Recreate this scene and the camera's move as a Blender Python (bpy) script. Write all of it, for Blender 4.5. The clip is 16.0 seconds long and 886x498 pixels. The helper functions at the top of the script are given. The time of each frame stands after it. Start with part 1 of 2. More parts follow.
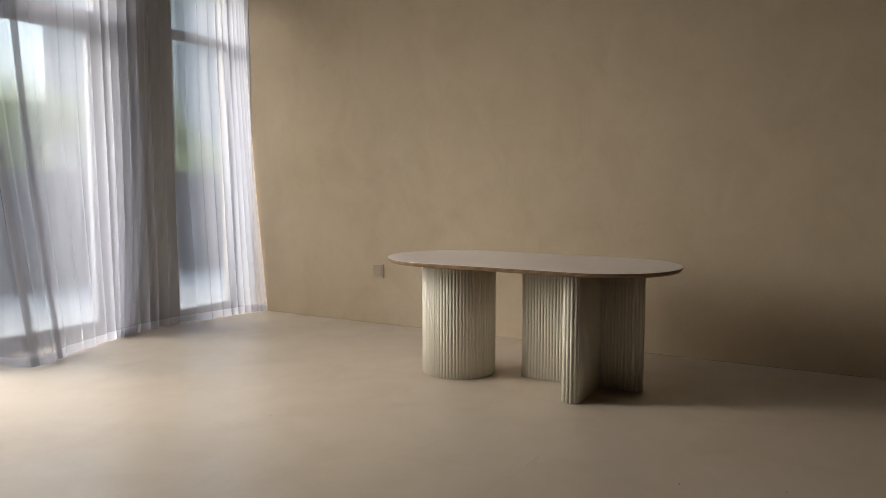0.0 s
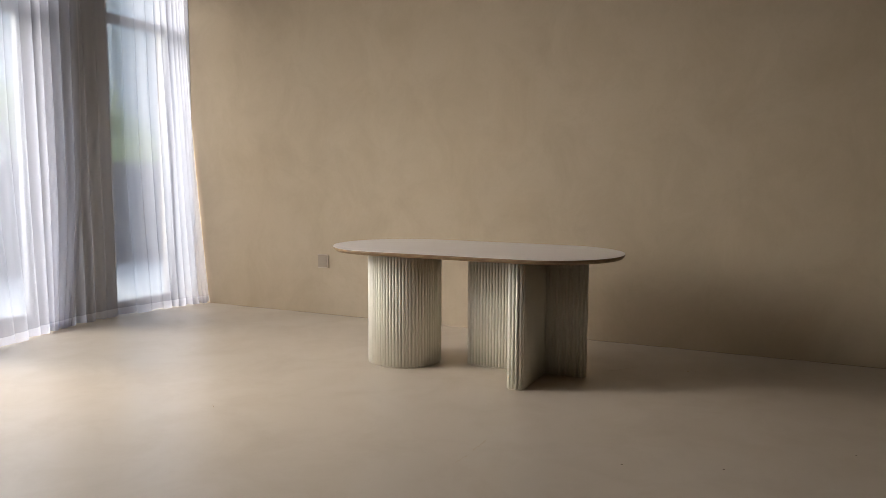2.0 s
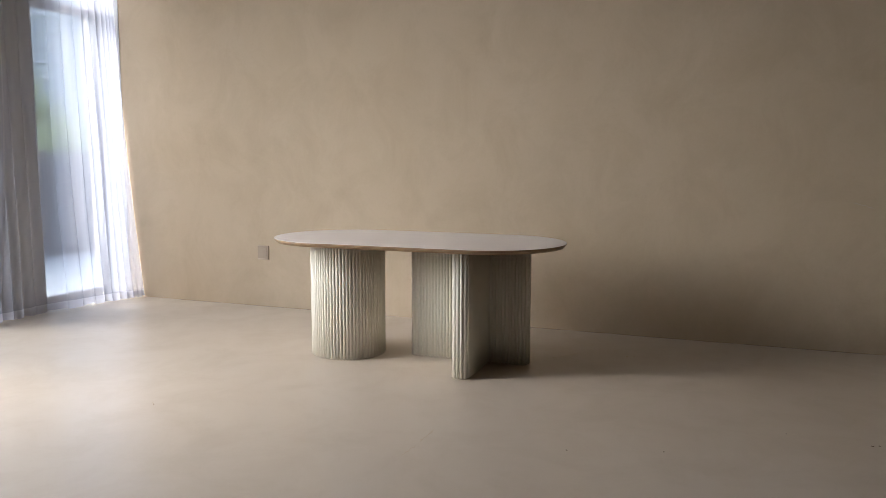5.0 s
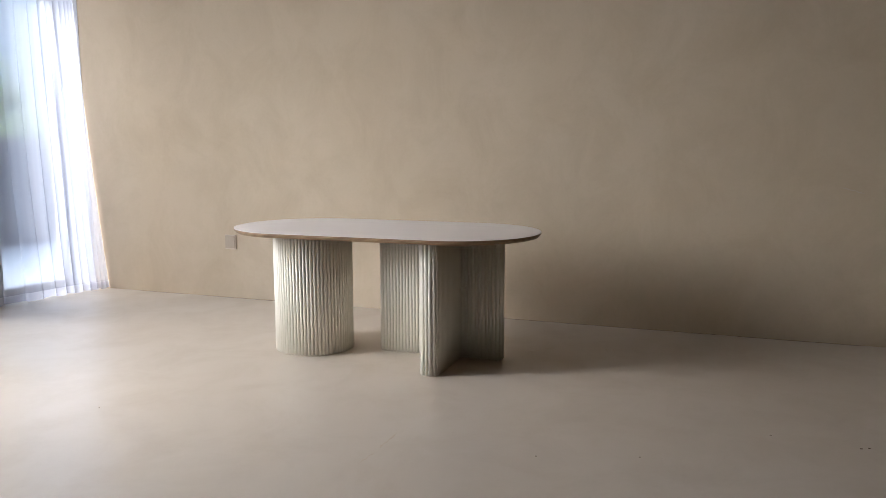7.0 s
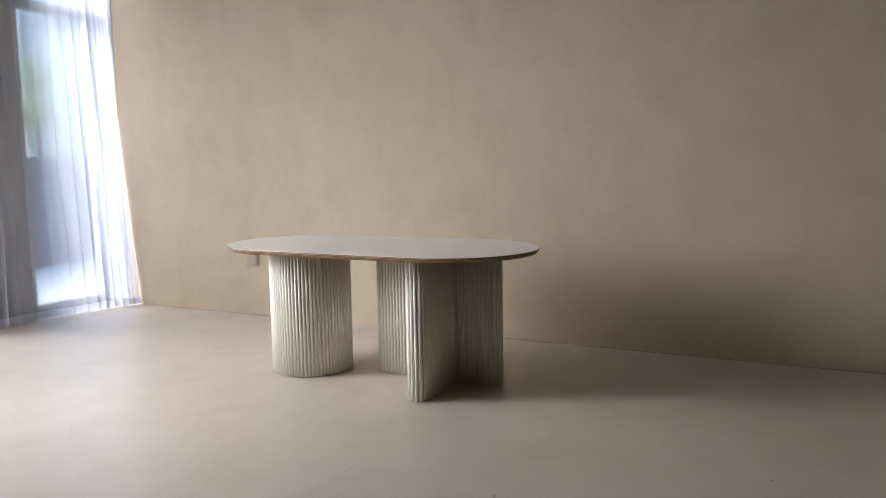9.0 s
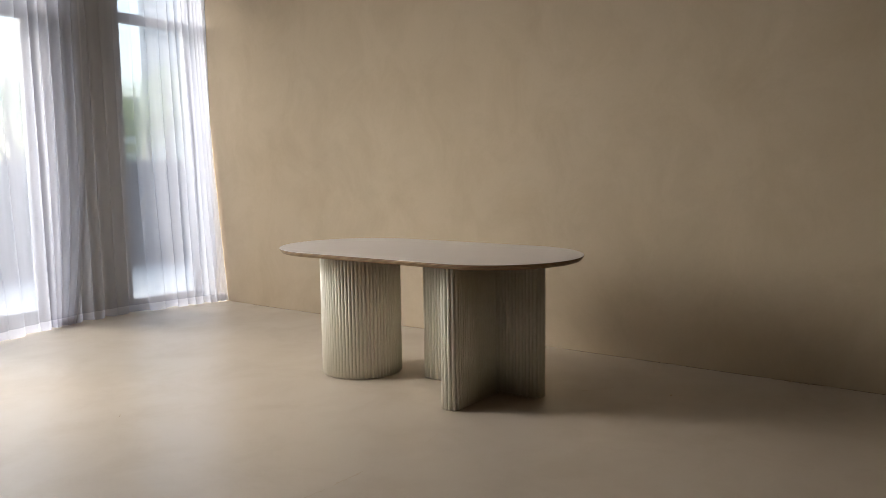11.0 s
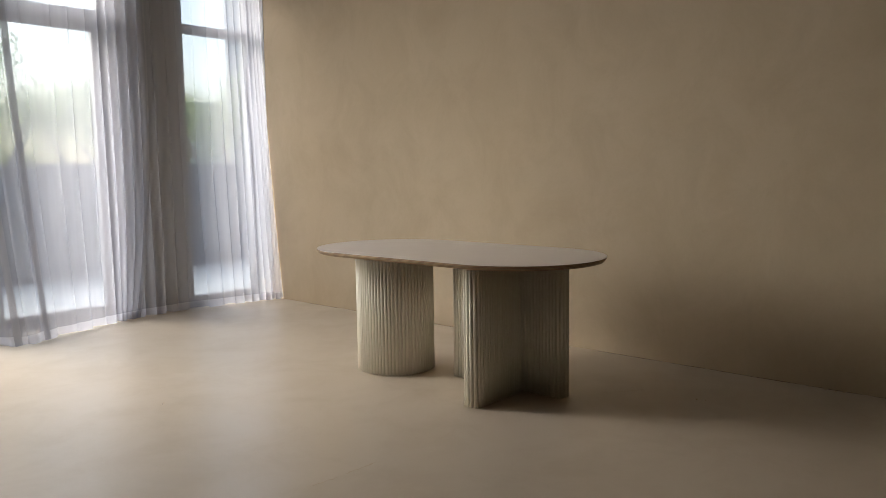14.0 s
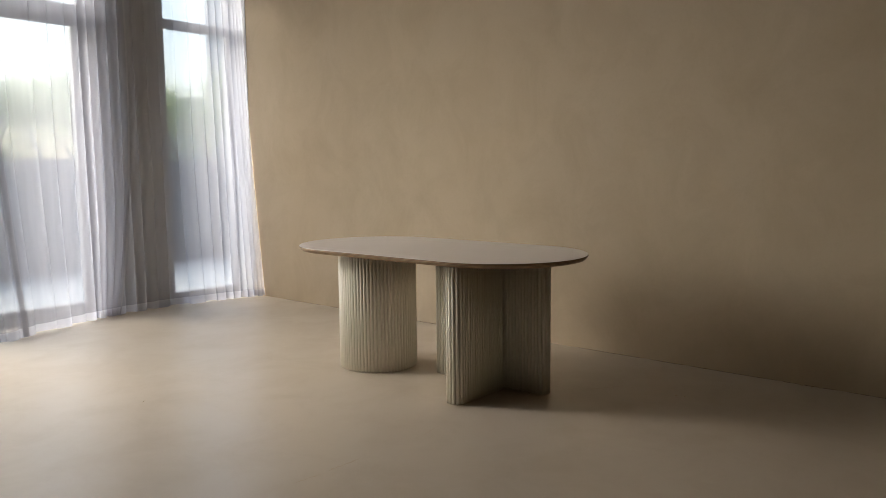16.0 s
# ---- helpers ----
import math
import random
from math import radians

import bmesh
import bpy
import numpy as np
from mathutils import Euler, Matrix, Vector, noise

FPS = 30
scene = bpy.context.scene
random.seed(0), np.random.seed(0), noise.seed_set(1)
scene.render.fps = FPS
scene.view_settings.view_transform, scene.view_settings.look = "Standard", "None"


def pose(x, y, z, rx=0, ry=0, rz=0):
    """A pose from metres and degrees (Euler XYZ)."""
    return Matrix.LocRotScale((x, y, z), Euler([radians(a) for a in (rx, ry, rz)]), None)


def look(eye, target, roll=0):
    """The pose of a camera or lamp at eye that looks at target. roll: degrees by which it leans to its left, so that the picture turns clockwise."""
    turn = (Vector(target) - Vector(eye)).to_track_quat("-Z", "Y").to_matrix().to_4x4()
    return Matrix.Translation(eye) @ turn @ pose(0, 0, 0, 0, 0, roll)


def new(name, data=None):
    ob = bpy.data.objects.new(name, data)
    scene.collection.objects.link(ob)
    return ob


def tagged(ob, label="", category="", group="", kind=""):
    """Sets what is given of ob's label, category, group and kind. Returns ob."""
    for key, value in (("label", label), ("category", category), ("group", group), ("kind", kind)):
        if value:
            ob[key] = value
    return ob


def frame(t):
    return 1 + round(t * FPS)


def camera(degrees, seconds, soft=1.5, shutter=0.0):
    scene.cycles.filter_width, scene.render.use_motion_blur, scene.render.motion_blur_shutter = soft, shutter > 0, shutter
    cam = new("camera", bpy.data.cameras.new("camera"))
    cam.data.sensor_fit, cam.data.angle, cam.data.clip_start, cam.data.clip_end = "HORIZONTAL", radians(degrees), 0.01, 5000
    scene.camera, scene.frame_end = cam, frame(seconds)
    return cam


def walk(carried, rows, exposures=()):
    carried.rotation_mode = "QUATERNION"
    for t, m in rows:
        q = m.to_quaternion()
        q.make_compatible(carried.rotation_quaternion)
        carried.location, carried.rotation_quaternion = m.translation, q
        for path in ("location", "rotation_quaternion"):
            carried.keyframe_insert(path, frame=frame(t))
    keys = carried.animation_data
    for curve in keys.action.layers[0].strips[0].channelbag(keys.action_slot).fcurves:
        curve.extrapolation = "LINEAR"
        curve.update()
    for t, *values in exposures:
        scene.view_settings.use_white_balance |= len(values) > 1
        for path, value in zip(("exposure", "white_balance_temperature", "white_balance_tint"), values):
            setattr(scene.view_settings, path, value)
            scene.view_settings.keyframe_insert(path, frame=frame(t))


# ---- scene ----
cam = camera(60.89, 16.0, soft=0.85, shutter=0.4)
PATH = [
    (0, (4.992, -5.288, 1.213), (3.038, -1.817, 0.854), -0.00),
    (0.5, (5.003, -5.265, 1.186), (3.093, -1.768, 0.832), 0.06),
    (1, (4.986, -5.282, 1.189), (3.158, -1.743, 0.820), 0.17),
    (1.5, (4.987, -5.289, 1.203), (3.230, -1.717, 0.808), 0.12),
    (2, (4.989, -5.287, 1.181), (3.293, -1.685, 0.788), 0.22),
    (2.5, (4.989, -5.286, 1.179), (3.350, -1.660, 0.777), 0.17),
    (3, (4.994, -5.285, 1.193), (3.406, -1.638, 0.776), 0.02),
    (3.5, (4.995, -5.281, 1.198), (3.449, -1.615, 0.778), -0.02),
    (4, (4.987, -5.305, 1.199), (3.493, -1.618, 0.779), 0.07),
    (6.5, (4.940, -5.198, 1.196), (3.621, -1.460, 0.665), -0.05),
    (7, (4.995, -5.034, 1.202), (3.651, -1.306, 0.662), -0.14),
    (7.5, (5.035, -4.958, 1.192), (3.676, -1.233, 0.661), -0.02),
    (8, (5.088, -4.857, 1.195), (3.654, -1.159, 0.676), -0.25),
    (8.5, (5.204, -4.715, 1.187), (3.646, -1.064, 0.694), -0.99),
    (9, (5.370, -4.631, 1.176), (3.600, -1.073, 0.724), -0.93),
    (9.2, (5.464, -4.623, 1.181), (3.568, -1.129, 0.737), -0.74),
    (11.3, (5.729, -4.300, 1.171), (3.348, -1.115, 0.739), -0.64),
    (11.5, (5.756, -4.281, 1.171), (3.337, -1.126, 0.730), -0.54),
    (12, (5.845, -4.271, 1.173), (3.336, -1.188, 0.728), -0.61),
    (12.5, (5.897, -4.270, 1.174), (3.334, -1.230, 0.740), -0.54),
    (13, (5.935, -4.266, 1.169), (3.336, -1.254, 0.752), -0.56),
    (13.5, (5.957, -4.251, 1.169), (3.328, -1.264, 0.763), -0.75),
    (14, (5.966, -4.265, 1.175), (3.318, -1.295, 0.768), -0.84),
    (14.5, (5.965, -4.259, 1.161), (3.303, -1.300, 0.761), -0.72),
    (15, (5.969, -4.273, 1.174), (3.322, -1.303, 0.760), -0.75),
    (15.5, (5.968, -4.258, 1.165), (3.345, -1.266, 0.753), -0.72),
    (16, (5.973, -4.277, 1.180), (3.397, -1.246, 0.755), -0.58),

]
EXPOSURES = [(0.0, 2.36, 6500, 11), (2.0, 2.61, 6300, 12), (4.0, 2.87, 6000, 13), (6.5, 3.05, 5700, 12), (8.5, 3.17, 5550, 12), (9.2, 3.06, 5650, 12),
             (11.5, 2.62, 6400, 10.5), (12.5, 2.50, 6450, 10.5), (16.0, 2.45, 6500, 10)]
walk(cam, [(t, look(eye, target, roll)) for t, eye, target, roll in PATH], EXPOSURES)

# ---------------------------------------------------------------- light
world = bpy.data.worlds.new("sky")
scene.world = world
world.use_nodes = True
wn = world.node_tree
wn.nodes.clear()
sky = wn.nodes.new("ShaderNodeTexSky")
sky.sky_type = "NISHITA"
sky.sun_disc = False
sky.sun_elevation = radians(32)
sky.sun_rotation = radians(245)
sky.air_density, sky.dust_density, sky.ozone_density = 1.0, 3.5, 1.0
cloud = wn.nodes.new("ShaderNodeHueSaturation")
cloud.inputs["Saturation"].default_value = 0.8
bg = wn.nodes.new("ShaderNodeBackground")
bg.inputs["Strength"].default_value = 0.075
wo = wn.nodes.new("ShaderNodeOutputWorld")
wn.links.new(sky.outputs[0], cloud.inputs["Color"])
wn.links.new(cloud.outputs[0], bg.inputs[0])
wn.links.new(bg.outputs[0], wo.inputs[0])

sun = new("sun", bpy.data.lights.new("sun", "SUN"))
sun.data.energy = 1.1
sun.data.angle = radians(90)
sun.data.color = (0.97, 0.98, 1.0)
sun.matrix_world = look((-12, -8.5, 10), (0, 0, 0))


# Added fill lamps for skylight, in unseen bare windows further along the west wall.
for wy, power in ((-3.42, 13.0), (-5.20, 2.2)):
    lamp = new("window_light", bpy.data.lights.new("window_light", "AREA"))
    lamp.data.shape = "RECTANGLE"
    lamp.data.size, lamp.data.size_y = 1.2 if wy > -4 else 0.6, 2.7
    lamp.data.energy = power
    lamp.data.color = (1.0, 0.98, 0.96)
    lamp.matrix_world = look((-0.24, wy, 1.45), (3.0, wy + 0.3, 0.1))


# ---------------------------------------------------------------- materials
class Mat:
    """A node material with a Principled shader and short ways to vary it."""

    def __init__(self, name, color, rough=0.6, metal=0.0, spec=0.5):
        self.m = bpy.data.materials.new(name)
        self.m.use_nodes = True
        self.t = self.m.node_tree
        self.n = self.t.nodes
        self.b = self.n["Principled BSDF"]
        self.b.inputs["Base Color"].default_value = (*color, 1)
        self.b.inputs["Roughness"].default_value = rough
        self.b.inputs["Metallic"].default_value = metal
        self.b.inputs["Specular IOR Level"].default_value = spec
        self.color, self.rough = color, rough
        self.coord = self.n.new("ShaderNodeTexCoord")
        self.col = None
        self.height = None

    def link(self, a, b):
        self.t.links.new(a, b)

    def noise(self, scale, detail=4.0, rough=0.55, stretch=(1, 1, 1), distortion=0.0):
        mp = self.n.new("ShaderNodeMapping")
        mp.inputs["Scale"].default_value = stretch
        self.link(self.coord.outputs["Object"], mp.inputs[0])
        x = self.n.new("ShaderNodeTexNoise")
        x.inputs["Scale"].default_value = scale
        x.inputs["Detail"].default_value = detail
        x.inputs["Roughness"].default_value = rough
        x.inputs["Distortion"].default_value = distortion
        self.link(mp.outputs[0], x.inputs["Vector"])
        return x.outputs["Fac"]

    def ramp(self, fac, lo, hi, a=(0, 0, 0), b=(1, 1, 1)):
        r = self.n.new("ShaderNodeValToRGB")
        r.color_ramp.elements[0].position, r.color_ramp.elements[1].position = lo, hi
        r.color_ramp.elements[0].color, r.color_ramp.elements[1].color = (*a, 1), (*b, 1)
        self.link(fac, r.inputs[0])
        return r.outputs[0]

    def tint(self, fac, other, amount=1.0):
        """Mix the colour so far towards another by a mask."""
        mix = self.n.new("ShaderNodeMix")
        mix.data_type = "RGBA"
        if self.col is None:
            mix.inputs[6].default_value = (*self.color, 1)
        else:
            self.link(self.col, mix.inputs[6])
        mix.inputs[7].default_value = (*other, 1)
        mul = self.n.new("ShaderNodeMath")
        mul.operation = "MULTIPLY"
        mul.inputs[1].default_value = amount
        self.link(fac, mul.inputs[0])
        self.link(mul.outputs[0], mix.inputs[0])
        self.col = mix.outputs[2]
        self.link(self.col, self.b.inputs["Base Color"])
        return self

    def gloss(self, fac, lo, hi):
        mr = self.n.new("ShaderNodeMapRange")
        mr.inputs[1].default_value, mr.inputs[2].default_value = 0.3, 0.7
        mr.inputs[3].default_value, mr.inputs[4].default_value = lo, hi
        self.link(fac, mr.inputs[0])
        self.link(mr.outputs[0], self.b.inputs["Roughness"])
        return self

    def bump(self, fac, strength=0.2, distance=0.002):
        x = self.n.new("ShaderNodeBump")
        x.inputs["Strength"].default_value = strength
        x.inputs["Distance"].default_value = distance
        self.link(fac, x.inputs["Height"])
        if self.height is not None:
            self.link(self.height, x.inputs["Normal"])
        self.height = x.outputs[0]
        self.link(self.height, self.b.inputs["Normal"])
        return self

    def by_object(self, other, amount):
        info = self.n.new("ShaderNodeObjectInfo")
        return self.tint(info.outputs["Random"], other, amount)


def plaster(name, color, dark, light, rough=0.85):
    m = Mat(name, color, rough, spec=0.3)
    broad = m.noise(0.9, 3.0, 0.6, (1.1, 1.1, 0.8), 0.3)
    m.tint(m.ramp(broad, 0.35, 0.7), light, 0.55)
    sweep = m.noise(2.6, 6.0, 0.66, (1.0, 1.0, 0.8), 0.5)
    m.tint(m.ramp(sweep, 0.42, 0.75), dark, 0.75)
    fine = m.noise(45, 4.0, 0.6)
    m.tint(m.ramp(fine, 0.5, 0.8), dark, 0.18)
    m.bump(sweep, 0.08, 0.004).bump(fine, 0.12, 0.001)
    return m.m


WALL = plaster("beige_microcement", (0.57, 0.462, 0.322), (0.485, 0.385, 0.258), (0.62, 0.512, 0.37))
PIER = plaster("grey_render", (0.40, 0.39, 0.37), (0.34, 0.33, 0.31), (0.44, 0.43, 0.41))
LOW_BOUNCE = plaster("low_bounce_plaster", (0.20, 0.165, 0.12), (0.18, 0.145, 0.10), (0.22, 0.185, 0.14))
CEILING = plaster("low_bounce_ceiling", (0.16, 0.137, 0.105), (0.14, 0.117, 0.088), (0.18, 0.157, 0.12))

fm = Mat("polished_beige_cement", (0.54, 0.465, 0.37), 0.32, spec=0.6)
f_broad = fm.noise(0.7, 4.0, 0.6, distortion=0.8)
fm.tint(fm.ramp(f_broad, 0.35, 0.7), (0.58, 0.51, 0.42), 0.8)
f_cloud = fm.noise(2.6, 6.0, 0.65, distortion=0.5)
fm.tint(fm.ramp(f_cloud, 0.45, 0.78), (0.47, 0.395, 0.30), 0.6)
f_fine = fm.noise(60, 3.0, 0.6)
fm.tint(fm.ramp(f_fine, 0.55, 0.8), (0.45, 0.37, 0.27), 0.12)
fm.gloss(f_cloud, 0.285, 0.39).bump(f_cloud, 0.12, 0.004).bump(f_fine, 0.06, 0.0008)
FLOOR = fm.m

pm = Mat("ivory_paint", (0.78, 0.74, 0.63), 0.5, spec=0.4)
p_grain = pm.noise(30, 3.0, 0.6, (1, 1, 0.1))
pm.tint(pm.ramp(p_grain, 0.45, 0.75), (0.72, 0.68, 0.56), 0.4)
pm.by_object((0.74, 0.70, 0.59), 0.15).bump(p_grain, 0.08, 0.0006)
PAINT = pm.m

lm = Mat("pale_laminate", (0.85, 0.79, 0.75), 0.33, spec=0.6)
l_grain = lm.noise(140, 3.0, 0.6)
lm.tint(lm.ramp(l_grain, 0.4, 0.7), (0.81, 0.75, 0.71), 0.4)
l_smear = lm.noise(5, 4.0, 0.6, distortion=1.0)
lm.gloss(l_smear, 0.31, 0.38)
LAMINATE = lm.m

ym = Mat("birch_plywood_edge", (0.32, 0.21, 0.105), 0.5, spec=0.35)
y_ply = ym.n.new("ShaderNodeTexWave")
y_ply.bands_direction = "Z"
y_ply.inputs["Scale"].default_value = 48
y_ply.inputs["Distortion"].default_value = 0.4
ym.link(ym.coord.outputs["Object"], y_ply.inputs["Vector"])
ym.tint(ym.ramp(y_ply.outputs["Fac"], 0.35, 0.65), (0.13, 0.07, 0.035), 0.85)
y_grain = ym.noise(18, 4.0, 0.6, (1, 1, 8))
ym.tint(ym.ramp(y_grain, 0.45, 0.75), (0.36, 0.24, 0.13), 0.4)
PLY = ym.m

am = Mat("powder_coated_frame", (0.36, 0.36, 0.375), 0.4, spec=0.4)
a_n = am.noise(80, 2.0)
am.tint(am.ramp(a_n, 0.4, 0.7), (0.32, 0.32, 0.335), 0.4).bump(a_n, 0.05, 0.0004)
ALU = am.m

om = Mat("outlet_plastic", (0.62, 0.52, 0.40), 0.42, spec=0.45)
o_n = om.noise(60, 2.0)
om.tint(om.ramp(o_n, 0.4, 0.7), (0.57, 0.47, 0.36), 0.4)
PLASTIC = om.m
vo = Mat("outlet_cover", (0.44, 0.355, 0.26), 0.55, spec=0.5)
vo.tint(vo.ramp(vo.noise(50, 2.0), 0.4, 0.7), (0.40, 0.32, 0.235), 0.5)
COVER = vo.m

dk = Mat("dark_dirt", (0.10, 0.075, 0.05), 0.9, spec=0.2)
dk.tint(dk.ramp(dk.noise(90, 3.0), 0.4, 0.7), (0.16, 0.12, 0.08), 0.6)
DIRT = dk.m
sc = Mat("floor_scuff", (0.545, 0.455, 0.345), 0.5, spec=0.4)
sc.tint(sc.ramp(sc.noise(70, 3.0), 0.4, 0.7), (0.57, 0.475, 0.36), 0.7)
SCUFF = sc.m

gm = bpy.data.materials.new("window_glass")
gm.use_nodes = True
gt = gm.node_tree
gt.nodes.clear()
g_out = gt.nodes.new("ShaderNodeOutputMaterial")
g_mix = gt.nodes.new("ShaderNodeMixShader")
g_tr = gt.nodes.new("ShaderNodeBsdfTransparent")
g_tr.inputs[0].default_value = (0.93, 0.96, 0.96, 1)
g_gl = gt.nodes.new("ShaderNodeBsdfGlossy")
g_gl.inputs["Roughness"].default_value = 0.02
g_mix.inputs[0].default_value = 0.06
gt.links.new(g_tr.outputs[0], g_mix.inputs[1])
gt.links.new(g_gl.outputs[0], g_mix.inputs[2])
gt.links.new(g_mix.outputs[0], g_out.inputs[0])
GLASS = gm


def sheer(name, open_share, through_share=0.66, tone=1.0):
    """A sheer woven cloth: a share of open weave, the rest lets light through softly."""
    m = bpy.data.materials.new(name)
    m.use_nodes = True
    t = m.node_tree
    t.nodes.clear()
    out = t.nodes.new("ShaderNodeOutputMaterial")
    clear = t.nodes.new("ShaderNodeBsdfTransparent")
    back = t.nodes.new("ShaderNodeBsdfTranslucent")
    back.inputs[0].default_value = (0.80 * tone, 0.82 * tone, 0.91 * tone, 1)
    face = t.nodes.new("ShaderNodeBsdfDiffuse")
    face.inputs[0].default_value = (0.80 * tone, 0.81 * tone, 0.88 * tone, 1)
    cloth = t.nodes.new("ShaderNodeMixShader")
    cloth.inputs[0].default_value = 1 - through_share
    t.links.new(back.outputs[0], cloth.inputs[1])
    t.links.new(face.outputs[0], cloth.inputs[2])
    co = t.nodes.new("ShaderNodeTexCoord")
    mp = t.nodes.new("ShaderNodeMapping")
    mp.inputs["Scale"].default_value = (1, 1, 0.04)
    t.links.new(co.outputs["Object"], mp.inputs[0])
    streak = t.nodes.new("ShaderNodeTexNoise")
    streak.inputs["Scale"].default_value = 14
    streak.inputs["Detail"].default_value = 2
    t.links.new(mp.outputs[0], streak.inputs["Vector"])
    rng = t.nodes.new("ShaderNodeMapRange")
    rng.inputs[1].default_value, rng.inputs[2].default_value = 0.3, 0.7
    rng.inputs[3].default_value, rng.inputs[4].default_value = 1 - open_share - 0.03, 1 - open_share + 0.03
    t.links.new(streak.outputs["Fac"], rng.inputs[0])
    mix = t.nodes.new("ShaderNodeMixShader")
    t.links.new(rng.outputs[0], mix.inputs[0])
    t.links.new(clear.outputs[0], mix.inputs[1])
    t.links.new(cloth.outputs[0], mix.inputs[2])
    t.links.new(mix.outputs[0], out.inputs[0])
    return m


SHEER = sheer("sheer_voile", 0.53, 0.62, 0.82)
HEM = sheer("sheer_hem", 0.30, 0.60, 0.88)
SEAM_SHADE = sheer("side_seam", 0.18, 0.28, 0.54)

tm = Mat("terrace_concrete", (0.55, 0.55, 0.54), 0.8, spec=0.3)
t_n = tm.noise(1.2, 5.0, 0.6)
tm.tint(tm.ramp(t_n, 0.4, 0.7), (0.48, 0.48, 0.47), 0.6)
tm.bump(tm.noise(40, 4.0), 0.2, 0.002)
TERRACE = tm.m
rm = Mat("grey_parapet_render", (0.085, 0.087, 0.098), 0.8, spec=0.3)
r_n = rm.noise(1.5, 5.0, 0.6, (1, 1, 0.5))
rm.tint(rm.ramp(r_n, 0.4, 0.7), (0.07, 0.072, 0.082), 0.6)
rm.bump(rm.noise(50, 4.0), 0.2, 0.002)
PARAPET = rm.m
em = Mat("lawn_and_paving", (0.10, 0.12, 0.06), 0.9, spec=0.2)
em.tint(em.ramp(em.noise(0.15, 5.0), 0.45, 0.6), (0.16, 0.15, 0.13), 0.8)
em.tint(em.ramp(em.noise(3, 5.0), 0.4, 0.7), (0.06, 0.09, 0.03), 0.4)
GROUND = em.m
km = Mat("bark", (0.12, 0.09, 0.065), 0.9, spec=0.2)
km.tint(km.ramp(km.noise(14, 5.0, 0.6, (1, 1, 0.2)), 0.4, 0.7), (0.06, 0.045, 0.03), 0.8)
BARK = km.m
vm = Mat("leaves", (0.09, 0.12, 0.035), 0.55, spec=0.35)
v_geo = vm.n.new("ShaderNodeNewGeometry")
vm.tint(v_geo.outputs["Random Per Island"], (0.12, 0.15, 0.06), 0.9)
vm.tint(vm.ramp(vm.noise(1.4, 3.0), 0.42, 0.65), (0.06, 0.09, 0.03), 0.5)
v_thin = vm.n.new("ShaderNodeBsdfTranslucent")
v_thin.inputs[0].default_value = (0.32, 0.40, 0.17, 1)
v_mix = vm.n.new("ShaderNodeMixShader")
v_mix.inputs[0].default_value = 0.55
vm.link(vm.b.outputs[0], v_mix.inputs[1])
vm.link(v_thin.outputs[0], v_mix.inputs[2])
vm.link(v_mix.outputs[0], vm.n["Material Output"].inputs[0])
LEAF = vm.m
bm_ = Mat("hazed_facade_panel", (0.68, 0.69, 0.71), 0.75, spec=0.3)
bm_.tint(bm_.ramp(bm_.noise(0.3, 5.0), 0.4, 0.7), (0.63, 0.64, 0.66), 0.6)
FACADE = bm_.m
cm_ = Mat("hazed_balcony_band", (0.74, 0.74, 0.74), 0.7, spec=0.3)
cm_.tint(cm_.ramp(cm_.noise(0.6, 5.0), 0.4, 0.7), (0.68, 0.68, 0.69), 0.6)
BAND = cm_.m
wm_ = Mat("hazed_pane", (0.58, 0.60, 0.63), 0.4, spec=0.6)
wm_.tint(wm_.ramp(wm_.noise(0.5, 3.0), 0.4, 0.7), (0.54, 0.56, 0.60), 0.6)
FAR_PANE = wm_.m
yl = Mat("yellow_facade", (0.30, 0.25, 0.15), 0.8, spec=0.3)
yl.tint(yl.ramp(yl.noise(0.5, 4.0), 0.4, 0.7), (0.26, 0.21, 0.12), 0.6)
YELLOW = yl.m


# ---------------------------------------------------------------- mesh helpers
def mesh_of(bm, name, material, smooth=False):
    me = bpy.data.meshes.new(name)
    bmesh.ops.recalc_face_normals(bm, faces=bm.faces)
    bm.to_mesh(me)
    bm.free()
    me.materials.append(material)
    if smooth:
        for p in me.polygons:
            p.use_smooth = True
    return me


def part(name, bm, material, parent=None, label="", smooth=False):
    ob = new(name, mesh_of(bm, name, material, smooth))
    if parent is not None:
        ob.parent = parent
    if label:
        tagged(ob, label)
    return ob


def box(x0, x1, y0, y1, z0, z1, bevel=0.0, bm=None):
    bm = bm or bmesh.new()
    made = bmesh.ops.create_cube(bm, size=1.0)["verts"]
    for v in made:
        v.co = Vector(((x0 + x1) / 2 + v.co.x * (x1 - x0), (y0 + y1) / 2 + v.co.y * (y1 - y0), (z0 + z1) / 2 + v.co.z * (z1 - z0)))
    if bevel:
        edges = list({e for v in made for e in v.link_edges})
        bmesh.ops.bevel(bm, geom=edges, offset=bevel, segments=2, profile=0.5, affect="EDGES")
    return bm


def rings(loops, closed_ends=True):
    """A skin over loops of equal length, bottom to top."""
    bm = bmesh.new()
    rows = [[bm.verts.new(p) for p in loop] for loop in loops]
    n = len(rows[0])
    for a, b in zip(rows, rows[1:]):
        for i in range(n):
            bm.faces.new((a[i], a[(i + 1) % n], b[(i + 1) % n], b[i]))
    if closed_ends:
        bm.faces.new(rows[0][::-1])
        bm.faces.new(rows[-1])
    return bm


def root(name, at=(0, 0, 0)):
    ob = new(name)
    ob.location = at
    ob.empty_display_size = 0.1
    return ob


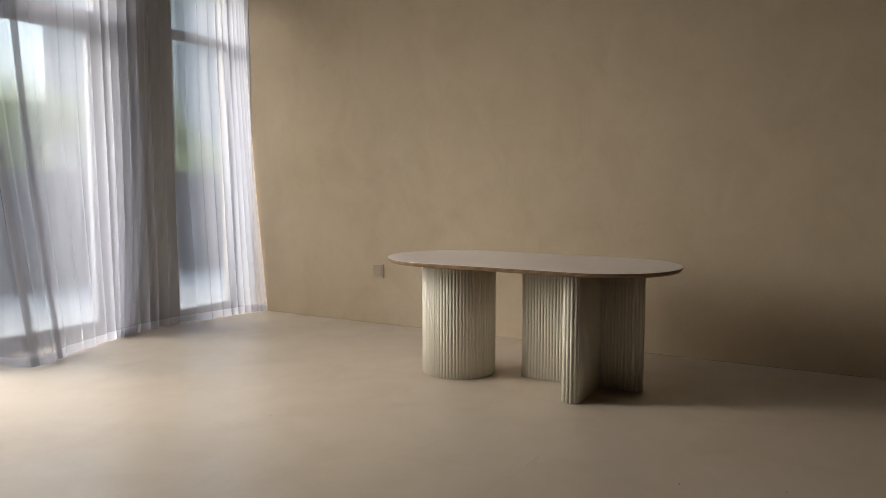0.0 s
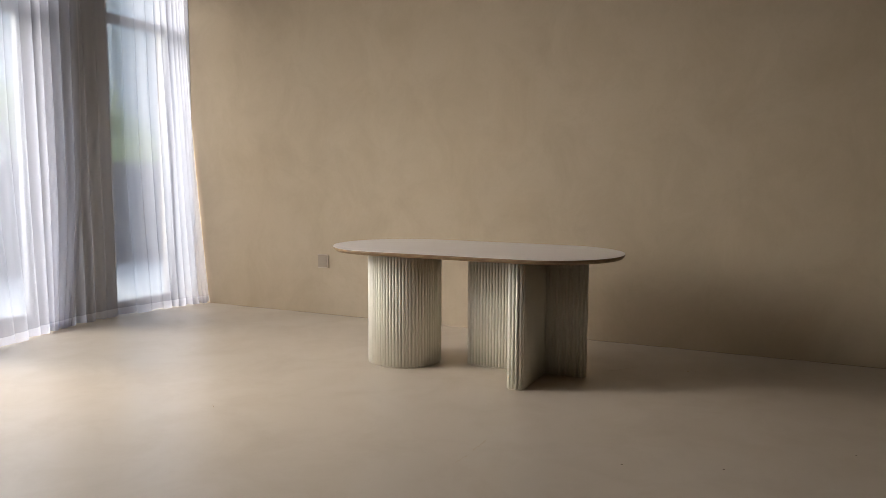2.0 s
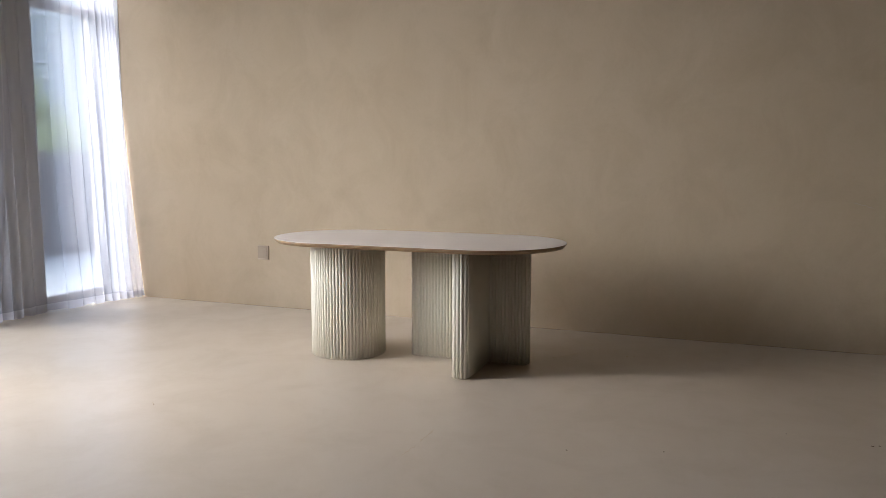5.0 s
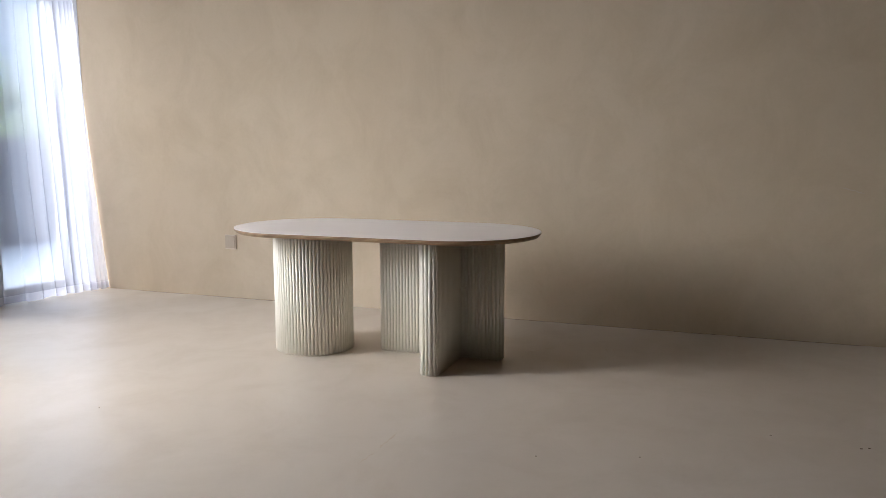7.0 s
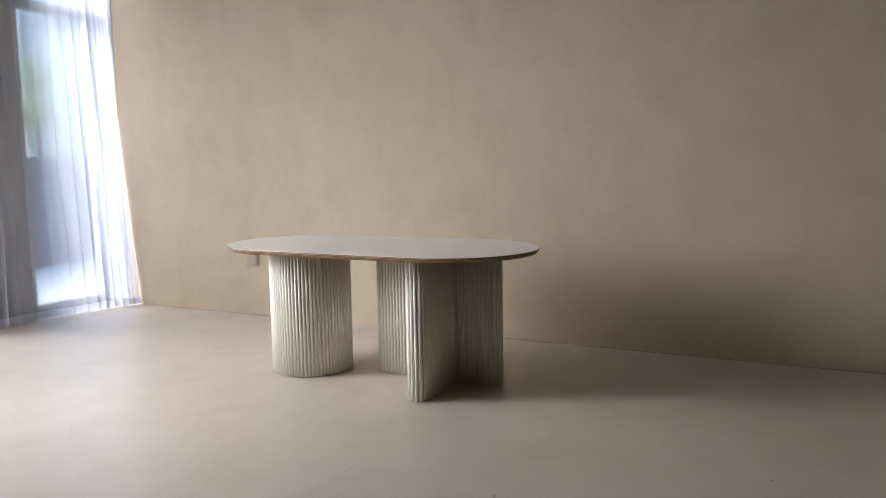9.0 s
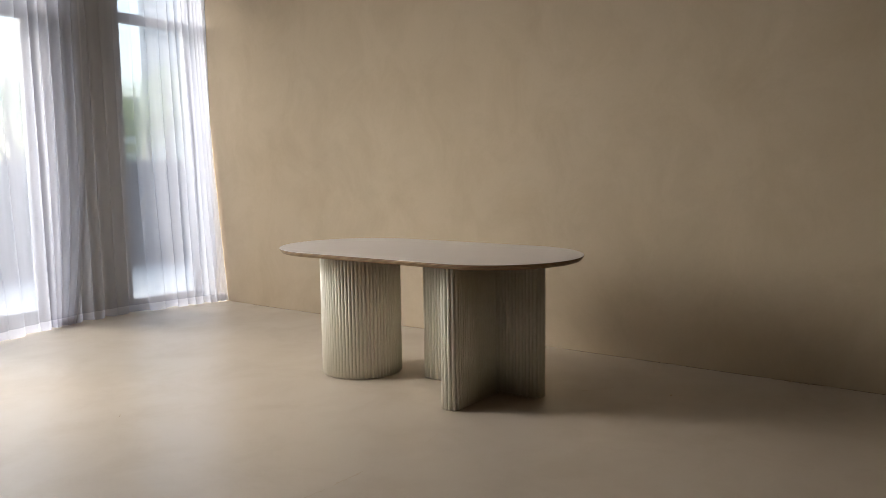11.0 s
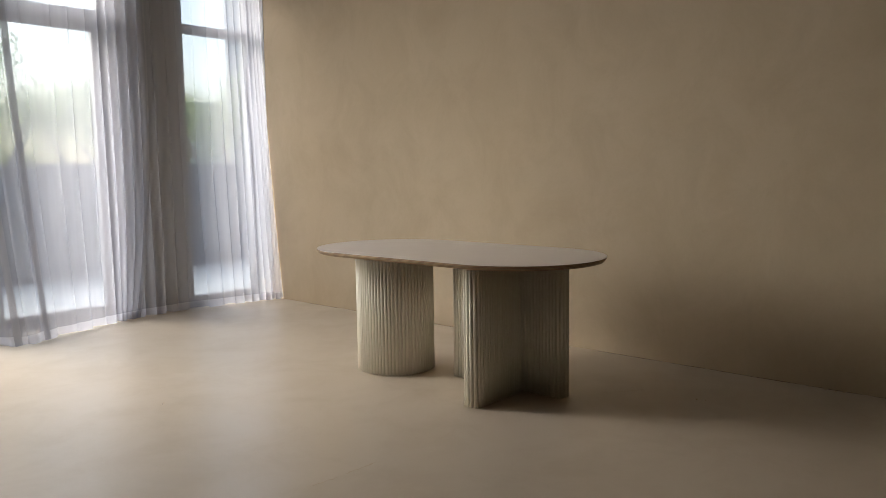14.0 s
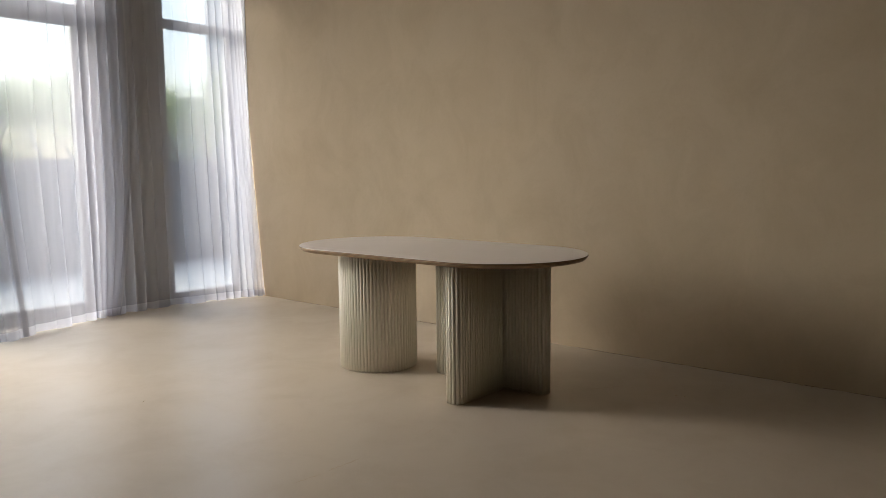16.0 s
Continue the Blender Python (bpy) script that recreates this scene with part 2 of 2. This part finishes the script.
# ---------------------------------------------------------------- the room
EAST, SOUTH, TOP = 12.0, -11.0, 3.2
WX0, WX1 = -0.42, -0.20          # the window wall's outer and inner face
floor = tagged(part("floor", box(WX0, EAST, SOUTH, 0.0, -0.2, 0.0), FLOOR), "polished beige microcement floor with faint cloudy stains", "floor", kind="structure")
ceiling = tagged(part("ceiling", box(WX0, EAST + 0.2, SOUTH - 0.2, 0.2, TOP, TOP + 0.2), CEILING), "unseen ceiling, kept dark to limit bounced light", "ceiling", kind="structure")
tagged(part("wall_north", box(WX0, EAST + 0.2, 0.0, 0.2, -0.2, TOP), WALL), "bare beige microcement wall with trowel marks", "wall", kind="structure")
tagged(part("wall_south", box(WX0, EAST + 0.2, SOUTH - 0.2, SOUTH, -0.2, TOP), LOW_BOUNCE), "unseen plain wall, kept dark to limit bounced light", "wall", kind="structure")
tagged(part("wall_east", box(EAST, EAST + 0.2, SOUTH, 0.0, -0.2, TOP), LOW_BOUNCE), "unseen plain wall, kept dark to limit bounced light", "wall", kind="structure")

# The window wall: piers and a header, with openings down to the floor between them.
OPENINGS = [(-0.74, 0.0), (-2.38, -1.38), (-4.10, -2.80), (-5.55, -4.85)]
HEAD = 3.02
wb = bmesh.new()
edge = 0.0
for y0, y1 in OPENINGS + [(SOUTH, SOUTH)]:
    if edge - y1 > 0.01:
        box(WX0, WX1, y1, edge, 0.0, TOP, 0.004, wb)
    edge = y0
for y0, y1 in OPENINGS:
    box(WX0, WX1, y0, y1, HEAD, TOP, 0.0, wb)
tagged(part("wall_west", wb, PIER), "grey rendered window wall with tall openings", "wall", kind="structure")


def window(name, y0, y1, sash, label):
    """A tall framed window: outer frame, transom, upper and lower panes; a sash frame in the lower one where it opens."""
    w = tagged(root(name, (-0.31, (y0 + y1) / 2, 0.0)), label, "window", kind="structure")
    h = (y1 - y0) / 2
    t, d = 0.05, 0.04
    z_low, z_high = 2.435, 2.512
    part("jamb", box(-d, d, -h, -h + t, 0.0, HEAD, 0.004), ALU, w)
    part("jamb", box(-d, d, h - t, h, 0.0, HEAD, 0.004), ALU, w)
    part("sill", box(-d, d, -h + t, h - t, 0.0, 0.075, 0.004), ALU, w)
    part("head", box(-d, d, -h + t, h - t, HEAD - t, HEAD, 0.004), ALU, w)
    part("transom", box(-d, d, -h + t, h - t, z_low, z_high, 0.004), ALU, w)
    up = part("upper_pane", box(-0.006, 0.006, -h + t, h - t, z_high, HEAD - t), GLASS, w)
    s = 0.0
    if sash:
        s = 0.055
        sf = root("sash")
        sf.parent = w
        a, b = -h + t + 0.003, h - t - 0.003
        lo, hi = 0.078, z_low - 0.003
        part("stile", box(-0.03, 0.03, a, a + s, lo, hi, 0.004), ALU, sf)
        part("stile", box(-0.03, 0.03, b - s, b, lo, hi, 0.004), ALU, sf)
        part("rail", box(-0.03, 0.03, a + s, b - s, lo, lo + 0.03, 0.004), ALU, sf)
        part("rail", box(-0.03, 0.03, a + s, b - s, hi - 0.085, hi, 0.004), ALU, sf)
        low = part("pane", box(-0.006, 0.006, a + s, b - s, lo + 0.03, hi - 0.085), GLASS, sf)
    else:
        low = part("lower_pane", box(-0.006, 0.006, -h + t, h - t, 0.075, z_low), GLASS, w)
    for g in (up, low):
        g.visible_shadow = False
    return w


for i, (y0, y1) in enumerate(OPENINGS):
    window("window_%d" % (i + 1), y0, y1, i > 0, "tall pale grey aluminium window with a transom, behind sheer curtains")


# Pale liner added beside the window, cooling the warm wall seen through the curtain.
vr = Mat("liner_paint", (0.60, 0.61, 0.63), 0.5, spec=0.35)
vr.tint(vr.ramp(vr.noise(25, 3.0), 0.4, 0.7), (0.56, 0.57, 0.59), 0.5)
tagged(part("window_return", box(-0.268, -0.03, -0.0045, -0.0005, 0.0, HEAD), vr.m), "pale liner added behind the curtain to cool its tone", "trim", kind="structure")

# ---------------------------------------------------------------- curtains
HEM_Y = (0.0, 0.06, 0.2, 0.4, 0.85, 1.2, 1.40, 1.55, 1.70, 1.85, 2.10, 2.22, 2.33, 2.42, 2.5, 3.8)
HEM_X = (0.125, 0.115, 0.06, 0.02, -0.07, -0.06, -0.05, -0.01, 0.05, 0.10, 0.19, 0.27, 0.35, 0.26, 0.10, 0.04)


def curtain(d0, d1, seed, label, folds, seams=(), stand=0.0, draw=(0.0, 1.0)):
    """A sheer panel from d0 to d1 metres along the window wall, hung from the ceiling and flaring to an uneven hem.

    folds: (place along the wall, depth, sideways pinch, length) of its folds; draw: how far, over what length,
    its first edge swings along the wall towards the floor."""
    step = 0.003
    d = np.arange(d0, d1, step)
    at, deep, side, length = zip(*folds)
    amp, wave = np.interp(d, at, deep), np.interp(d, at, length)
    phase = np.cumsum(2 * np.pi / wave * step)
    phase = phase + np.array([2.2 * noise.noise((v * 4.0, seed, 0.0)) for v in d])
    amp = amp * np.array([1.0 + 0.7 * noise.noise((v * 4.0, seed + 7.0, 0.0)) for v in d])
    pinch = np.interp(d, at, side) * np.array([1.0 + 0.6 * noise.noise((v * 3.0, seed + 11.0, 0.0)) for v in d])
    hem = np.interp(d, HEM_Y, HEM_X)
    zs = np.concatenate([np.linspace(0.0, 0.3, 10), np.linspace(0.4, TOP - 0.002, 28)])

    def skin(levels, push, a=0.0, b=9.0):
        use = [i for i in range(len(d)) if a <= d[i] <= b]
        bm = bmesh.new()
        grid = []
        for z in levels:
            low = 1 - z / TOP
            wobble = np.array([noise.noise((v * 2.4, z * 0.7, seed + 3.0)) for v in d])
            ph = phase + 0.9 * wobble
            size = amp * (0.75 + 0.35 * low)
            x = -0.095 + stand + (hem - stand + 0.095) * low ** 1.7 + size * np.sin(ph) + 0.012 * wobble * low + push
            x = np.maximum(x, -0.185)
            swing = draw[0] * low ** 4 * np.clip(1 - (d - d0) / draw[1], 0, 1)
            y = -(d + swing + 0.10 * (1 - low) * np.clip((d - 1.9) / 0.3, 0, 1) * np.clip((2.6 - d) / 0.12, 0, 1)) + pinch * (0.9 + 0.25 * wobble) * np.cos(ph)
            y = np.minimum(y, -0.006)
            lift = 0.004 + 0.012 * np.maximum(0, np.sin(ph * 0.5 + 2 * wobble)) * (low > 0.999)
            grid.append([bm.verts.new((px, py, z + pl)) for px, py, pl in zip(x[use], y[use], (lift if z < 0.001 else 0 * lift)[use])])
        for a_, b_ in zip(grid, grid[1:]):
            for i in range(len(use) - 1):
                bm.faces.new((a_[i], a_[i + 1], b_[i + 1], b_[i]))
        return bm

    c = tagged(root("sheer_curtain", (0, 0, 0)), label, "curtain", group="curtains along the windows")
    part("cloth", skin(zs, 0.0), SHEER, c, smooth=True)
    part("hem", skin(np.linspace(0.0, 0.07, 3), 0.002), HEM, c, "doubled hem brushing the floor", smooth=True)
    for a, b in seams:
        part("side_seam", skin(zs, 0.003, a, b), SEAM_SHADE, c, "dense folded side seam", smooth=True)
    return c


curtain(0.008, 1.48, 1, "white sheer voile curtain hanging in soft folds beside the bare wall",
        [(0.0, 0.008, 0.018, 0.036), (0.10, 0.010, 0.018, 0.036), (0.13, 0.010, 0.024, 0.055), (0.36, 0.012, 0.024, 0.070), (0.44, 0.005, 0.025, 0.14),
         (0.80, 0.005, 0.024, 0.14), (0.95, 0.008, 0.016, 0.10), (1.48, 0.008, 0.014, 0.10)], [(0.098, 0.106)])
curtain(1.17, 2.395, 2, "white sheer voile curtain with a gathered edge flaring on the floor",
        [(1.17, 0.026, 0.024, 0.072), (1.56, 0.030, 0.026, 0.085), (1.64, 0.009, 0.029, 0.14), (2.10, 0.008, 0.027, 0.14), (2.20, 0.008, 0.010, 0.12), (2.40, 0.010, 0.010, 0.12)],
        [(1.17, 1.176), (1.632, 1.640), (2.14, 2.17), (2.362, 2.395)], 0.05, (0.17, 0.36))
curtain(2.40, 2.75, 3, "white sheer voile curtain drawn across the tall window", [(2.4, 0.010, 0.012, 0.13), (2.8, 0.012, 0.016, 0.13)])

# ---------------------------------------------------------------- the table
TX, TY = 3.221, -1.118
PITCH, REED, LIFT, LEG_TOP = 0.0199, 0.0088, 0.0034, 0.7145


def stadium(length, width, z, inset=0.0, n=48):
    r, s = width / 2 - inset, (length - width) / 2
    pts = []
    for k in range(n + 1):
        a = -math.pi / 2 + math.pi * k / n
        pts.append((s + r * math.cos(a), r * math.sin(a), z))
    for k in range(n + 1):
        a = math.pi / 2 + math.pi * k / n
        pts.append((-s + r * math.cos(a), r * math.sin(a), z))
    return pts


def rounded(corners, n=6):
    """A closed outline, counter-clockwise, from (x, y, radius) corners."""
    out = []
    m = len(corners)
    for i in range(m):
        p, q, r = (Vector(corners[j % m][:2]) for j in (i - 1, i, i + 1))
        radius = corners[i][2]
        a, b = (q - p).normalized(), (r - q).normalized()
        c = q - a * radius + b * radius
        for k in range(n + 1):
            t = k / n * math.pi / 2
            out.append(c - b * radius * math.cos(t) + a * radius * math.sin(t))
    return out


def spaced(outline, step):
    """Points at even steps along a closed outline, with the outward normals."""
    n = len(outline)
    seg = [(outline[i], outline[(i + 1) % n]) for i in range(n)]
    total = sum((b - a).length for a, b in seg)
    count = round(total / step)
    res, k, run = [], 0, 0.0
    for i in range(count):
        want = total * (i + 0.5) / count
        while run + (seg[k][1] - seg[k][0]).length < want:
            run += (seg[k][1] - seg[k][0]).length
            k += 1
        a, b = seg[k]
        u = (b - a).normalized()
        res.append((a + u * (want - run), Vector((u.y, -u.x))))
    return res


def reed_mesh():
    loop = [(0.0, -REED)] + [(LIFT + REED * math.cos(a), REED * math.sin(a)) for a in (math.pi * k / 8 - math.pi / 2 for k in range(9))] + [(0.0, REED)]
    return mesh_of(rings([[(x, y, z) for x, y in loop] for z in (0.004, LEG_TOP - 0.001)]), "reed", PAINT, False)


REED_MESH = reed_mesh()
for p in REED_MESH.polygons:
    p.use_smooth = len(p.vertices) == 4 and abs(p.normal.x) > 0.01


def fluted_leg(table, outline, label):
    """A solid core with half-round reeds standing side by side round it."""
    leg = part("leg", rings([[(p.x - TX, p.y - TY, z) for p in outline] for z in (0.0, LEG_TOP)]), PAINT, table, label)
    for p, nrm in spaced(outline, PITCH):
        reed = new("reed", REED_MESH)
        reed.parent = leg
        reed.matrix_local = Matrix.Translation((p.x - TX, p.y - TY, 0)) @ Matrix.Rotation(math.atan2(nrm.y, nrm.x), 4, "Z")
    return leg


table = tagged(root("dining_table", (TX, TY, 0)), "oval dining table with a pale top on ivory fluted legs", "table")
L, W = 1.815, 0.905
part("tabletop", rings([stadium(L, W, 0.7382), stadium(L, W, 0.7397), stadium(L, W, 0.740, 0.0003)]), LAMINATE, table, "pale grey laminate top")
part("edge", rings([stadium(L, W, 0.715, 0.014), stadium(L, W, 0.7162, 0.0125), stadium(L, W, 0.730, 0.0006), stadium(L, W, 0.7382, 0.0006)]), PLY, table, "bevelled birch plywood edge")
SKIN = REED + LIFT
R = 0.233 - SKIN
fluted_leg(table, [Vector((2.751 + R * math.cos(a), -1.100 + R * math.sin(a))) for a in (2 * math.pi * k / 120 for k in range(120))], "fluted cylindrical leg")
x0, x1, y0, y1 = 3.153 + SKIN, 3.905 - SKIN, -1.055 + SKIN, -0.955 - SKIN
fluted_leg(table, rounded([(x0, y0, 0.03), (x1, y0, 0.03), (x1, y1, 0.03), (x0, y1, 0.03)]), "fluted flat panel leg, standing along the table")
# The cross panel butts against the long one, with a narrow dark joint.
fx0, fx1, fy, fb = 3.563 + SKIN, 3.666 - SKIN, -1.454 + SKIN, -1.058 - SKIN
fluted_leg(table, rounded([(fx0, fy, 0.03), (fx1, fy, 0.03), (fx1, fb, 0.004), (fx0, fb, 0.004)]), "fluted flat panel leg, standing across the table")

# ---------------------------------------------------------------- small things of the room
outlet = tagged(root("wall_outlet", (1.388, 0.0, 0.451)), "beige plastic socket plate on the bare wall", "outlet")
part("plate", box(-0.051, 0.051, -0.012, -0.0005, -0.057, 0.057, 0.003), PLASTIC, outlet)
part("cover", box(-0.047, 0.040, -0.0165, -0.0122, -0.048, 0.053, 0.0015), COVER, outlet, "smooth grey-beige cover")


def ribbon(points, width, z0, z1, seed):
    """A thin irregular streak along a line on the floor."""
    rnd = random.Random(seed)
    line = []
    for (ax, ay), (bx, by) in zip(points, points[1:]):
        n = max(2, int(math.hypot(bx - ax, by - ay) / 0.012))
        line += [Vector((ax + (bx - ax) * k / n, ay + (by - ay) * k / n, 0)) for k in range(n)]
    line.append(Vector((*points[-1], 0)))
    bm = bmesh.new()
    rows = []
    for k, p in enumerate(line):
        q = line[min(k + 1, len(line) - 1)] - line[max(k - 1, 0)]
        side = Vector((-q.y, q.x, 0)).normalized()
        fade = min(1.0, 6.0 * min(k, len(line) - 1 - k) / len(line))
        w = width * (0.25 + rnd.random()) * (0.15 + 0.85 * fade)
        c = p + side * rnd.uniform(-0.4, 0.4) * width
        rows.append([bm.verts.new(c + side * s * w / 2 + Vector((0, 0, z))) for s, z in ((-1, z0), (-0.5, z1), (0.5, z1), (1, z0))])
    for a, b in zip(rows, rows[1:]):
        for i in range(3):
            bm.faces.new((a[i], a[i + 1], b[i + 1], b[i]))
    return bm


# The hairline crack where the wall meets the floor, in broken lengths, with crumbs of plaster.
CRACKS = [(0.45, 0.95), (1.05, 1.9), (2.0, 2.35), (2.9, 3.3), (3.5, 3.95), (4.0, 4.22), (4.25, 4.75), (4.78, 5.05), (5.1, 5.9), (6.1, 7.4)]
for k, (a, b) in enumerate(CRACKS):
    crack = part("floor_crack", ribbon([(a, -0.006), ((a + b) / 2, -0.009), (b, -0.006)], 0.006 if a > 2.8 else 0.004, 0.0006, 0.0016, 40 + k), DIRT)
    tagged(crack, "thin dark crack where the plaster wall meets the floor", "crack", group="cracks along the wall", kind="structure")

for k, (x, y, r) in enumerate([(4.88, -0.022, 0.011), (4.93, -0.03, 0.007), (4.97, -0.02, 0.009), (4.80, -0.02, 0.006), (4.43, -0.612, 0.006), (4.47, -0.60, 0.004)]):
    bm = bmesh.new()
    bmesh.ops.create_icosphere(bm, subdivisions=1, radius=r)
    for v in bm.verts:
        v.co *= 1 + 0.35 * noise.noise(v.co * 160 + Vector((k, 0, 0)))
        v.co.z *= 0.55
    crumb = part("plaster_crumb", bm, WALL)
    crumb.location = (x, y, r * 0.35)
    tagged(crumb, "small crumb of fallen beige plaster on the floor", "crumb", group="crumbs by the wall")

for k, (x, y, r) in enumerate([(4.381, -2.268, 0.0038), (4.765, -2.142, 0.0034), (5.59, -1.765, 0.005), (5.62, -1.75, 0.0045), (2.342, -2.40, 0.003), (5.26, -1.73, 0.003)]):
    bm = bmesh.new()
    bmesh.ops.create_icosphere(bm, subdivisions=1, radius=r)
    for v in bm.verts:
        v.co.x *= 1.4 + 0.8 * noise.noise(v.co * 120 + Vector((k, 3, 0)))
        v.co.z *= 0.3
    speck = part("dirt_speck", bm, DIRT)
    speck.location = (x, y, r * 0.25)
    tagged(speck, "tiny dark speck of dirt on the floor", "dirt speck", group="specks on the floor")

SCRATCHES = [([(3.776, -2.235), (3.772, -2.33), (3.769, -2.40)], 0.010), ([(3.768, -2.44), (3.764, -2.50), (3.758, -2.56)], 0.009),
             ([(3.762, -1.714), (3.78, -1.79), (3.80, -1.87)], 0.0016), ([(2.31, -2.375), (2.335, -2.39), (2.36, -2.42)], 0.006),
             ([(4.0, -0.80), (4.05, -0.75), (4.14, -0.62)], 0.005)]
for k, (pts, w) in enumerate(SCRATCHES):
    scratch = part("floor_scratch", ribbon(pts, w, 0.0004, 0.0009, 70 + k), SCUFF)
    tagged(scratch, "faint brownish scratch in the polished cement floor", "scratch", group="scratches on the floor", kind="structure")

# A short dark scrape on the bare wall.
scrape = part("wall_scrape", ribbon([(5.70, 0.955), (5.76, 0.938), (5.83, 0.918)], 0.006, 0.0004, 0.0010, 91), SCUFF)
scrape.matrix_world = Matrix(((1, 0, 0, 0), (0, 0, -1, 0), (0, 1, 0, 0), (0, 0, 0, 1)))
tagged(scrape, "short faint scrape in the beige plaster wall", "scratch", kind="structure")

# ---------------------------------------------------------------- outside
tagged(part("terrace", box(-3.75, WX0, -12.0, 14.0, -0.3, -0.06), TERRACE), "pale concrete terrace floor", "terrace", kind="structure")
tagged(part("parapet", box(-3.72, -3.45, -12.0, 14.0, -0.06, 1.335, 0.012), PARAPET), "solid grey rendered parapet of the terrace", "parapet", kind="structure")
gb = bmesh.new()
bmesh.ops.create_grid(gb, x_segments=8, y_segments=8, size=900)
ground = part("ground", gb, GROUND)
ground.location = (-40, 20, -3.6)
tagged(ground, "lawn and paving below the terrace", "ground", kind="structure")


def tree(at, height, spread, seed):
    """A tapered trunk with limbs and a crown of many small leaves in uneven clumps."""
    rnd = random.Random(seed)
    t = tagged(root("tree", at), "leafy green broad-crowned tree beyond the parapet", "tree", group="trees beyond the terrace")
    bm = bmesh.new()

    def limb(a, b, ra, rb):
        way = (b - a).normalized()
        side = way.orthogonal().normalized()
        up = way.cross(side)
        loops = []
        for k in range(5):
            c = a.lerp(b, k / 4) + side * 0.05 * math.sin(k * 1.7 + seed)
            r = ra + (rb - ra) * k / 4
            loops.append([c + side * r * math.cos(q) + up * r * math.sin(q) for q in (2 * math.pi * j / 7 for j in range(7))])
        rows = [[bm.verts.new(p) for p in lp] for lp in loops]
        for p, q in zip(rows, rows[1:]):
            for j in range(7):
                bm.faces.new((p[j], p[(j + 1) % 7], q[(j + 1) % 7], q[j]))

    fork = Vector((0.1, 0.0, height * 0.45))
    limb(Vector((0, 0, -0.1)), fork, 0.16, 0.11)
    tips = []
    for k in range(8):
        a = 2 * math.pi * k / 8 + rnd.uniform(-0.3, 0.3)
        reach = spread * rnd.uniform(0.45, 0.8)
        tip = Vector((reach * math.cos(a), reach * math.sin(a), height * rnd.uniform(0.62, 0.92)))
        limb(fork, tip, 0.07, 0.02)
        tips.append(tip)
    tips.append(Vector((0, 0, height * 0.95)))
    limb(fork, tips[-1], 0.08, 0.02)
    part("trunk", bm, BARK, t, smooth=True)
    verts, faces = [], []
    for tip in tips:
        for _ in range(5):
            c = tip + Vector((rnd.gauss(0, 0.28), rnd.gauss(0, 0.28), rnd.gauss(0, 0.16))) * spread * 0.6
            rad = spread * rnd.uniform(0.16, 0.30)
            for _ in range(420):
                p = c + Vector((rnd.gauss(0, 1), rnd.gauss(0, 1), rnd.gauss(0, 0.8))) * rad * 0.55
                e = Euler((rnd.uniform(-0.9, 0.9), rnd.uniform(-0.9, 0.9), rnd.uniform(0, 6.3))).to_matrix()
                s = rnd.uniform(0.018, 0.038)
                n0 = len(verts)
                for q in ((-1, 0, 0), (-0.2, -0.45, 0.08), (1, 0, 0), (-0.2, 0.45, 0.08)):
                    verts.append(p + e @ (Vector(q) * s))
                faces.append((n0, n0 + 1, n0 + 2, n0 + 3))
    me = bpy.data.meshes.new("crown")
    me.from_pydata([tuple(v) for v in verts], [], faces)
    me.materials.append(LEAF)
    crown = new("crown", me)
    crown.parent = t
    tagged(crown, kind="stuff")
    return t


for i, (x, y, h, s) in enumerate([(-8.5, -0.2, 7.2, 2.0), (-9.5, 2.6, 7.0, 2.0), (-8.0, 5.0, 6.9, 1.8), (-9.0, 7.8, 5.6, 1.9), (-7.5, 10.2, 5.2, 1.8),
                                  (-12.0, 1.0, 7.6, 2.3), (-12.5, 5.0, 7.0, 2.3), (-12.0, 10.0, 5.9, 2.3), (-9.0, -3.0, 7.4, 2.0), (-11.0, 14.0, 5.6, 2.3)]):
    tree((x, y, -3.6), h, s, 11 + i)


def apartment_block(at, turn, width, depth, floors, material, label, bay=3.4):
    """A block of flats: walls, roof, balcony bands and a window in each bay."""
    b = tagged(root("apartment_building", at), label, "building")
    b.rotation_euler = (0, 0, turn)
    h = floors * 3.0
    part("wall", box(-width / 2, width / 2, 0, depth, 0, h, 0.05), material, b)
    part("roof", box(-width / 2 - 0.3, width / 2 + 0.3, -0.3, depth + 0.3, h, h + 0.5, 0.05), BAND, b)
    bays = max(2, int(width // bay))
    pane = mesh_of(box(-0.32 * bay, 0.32 * bay, -0.06, 0.06, 0.9, 2.5, 0.02), "window", FAR_PANE)
    post = mesh_of(box(-0.06 * bay, 0.06 * bay, -0.5, 0.0, 0, h - 0.1, 0.03), "pilaster", BAND)
    for k in range(bays + 1):
        o = new("pilaster", post)
        o.parent = b
        o.location = (-width / 2 + width * k / bays, -0.02, 0)
    for f in range(floors):
        part("balcony", box(-width / 2, width / 2, -0.4, -0.02, 3 * f + 2.86, 3 * f + 3.0, 0.03), BAND, b)
        for k in range(bays):
            o = new("window", pane)
            o.parent = b
            o.location = (-width / 2 + width * (k + 0.5) / bays, -0.06, 3 * f)
    return b


apartment_block((-109.2, 123.3, -3.6), radians(51.7), 90, 14, 18, FACADE, "tall pale grey block of flats far beyond the trees", 6.0)
apartment_block((-122.6, 73.0, -3.6), radians(60), 7, 6, 6, YELLOW, "low yellowish building far beyond the trees")
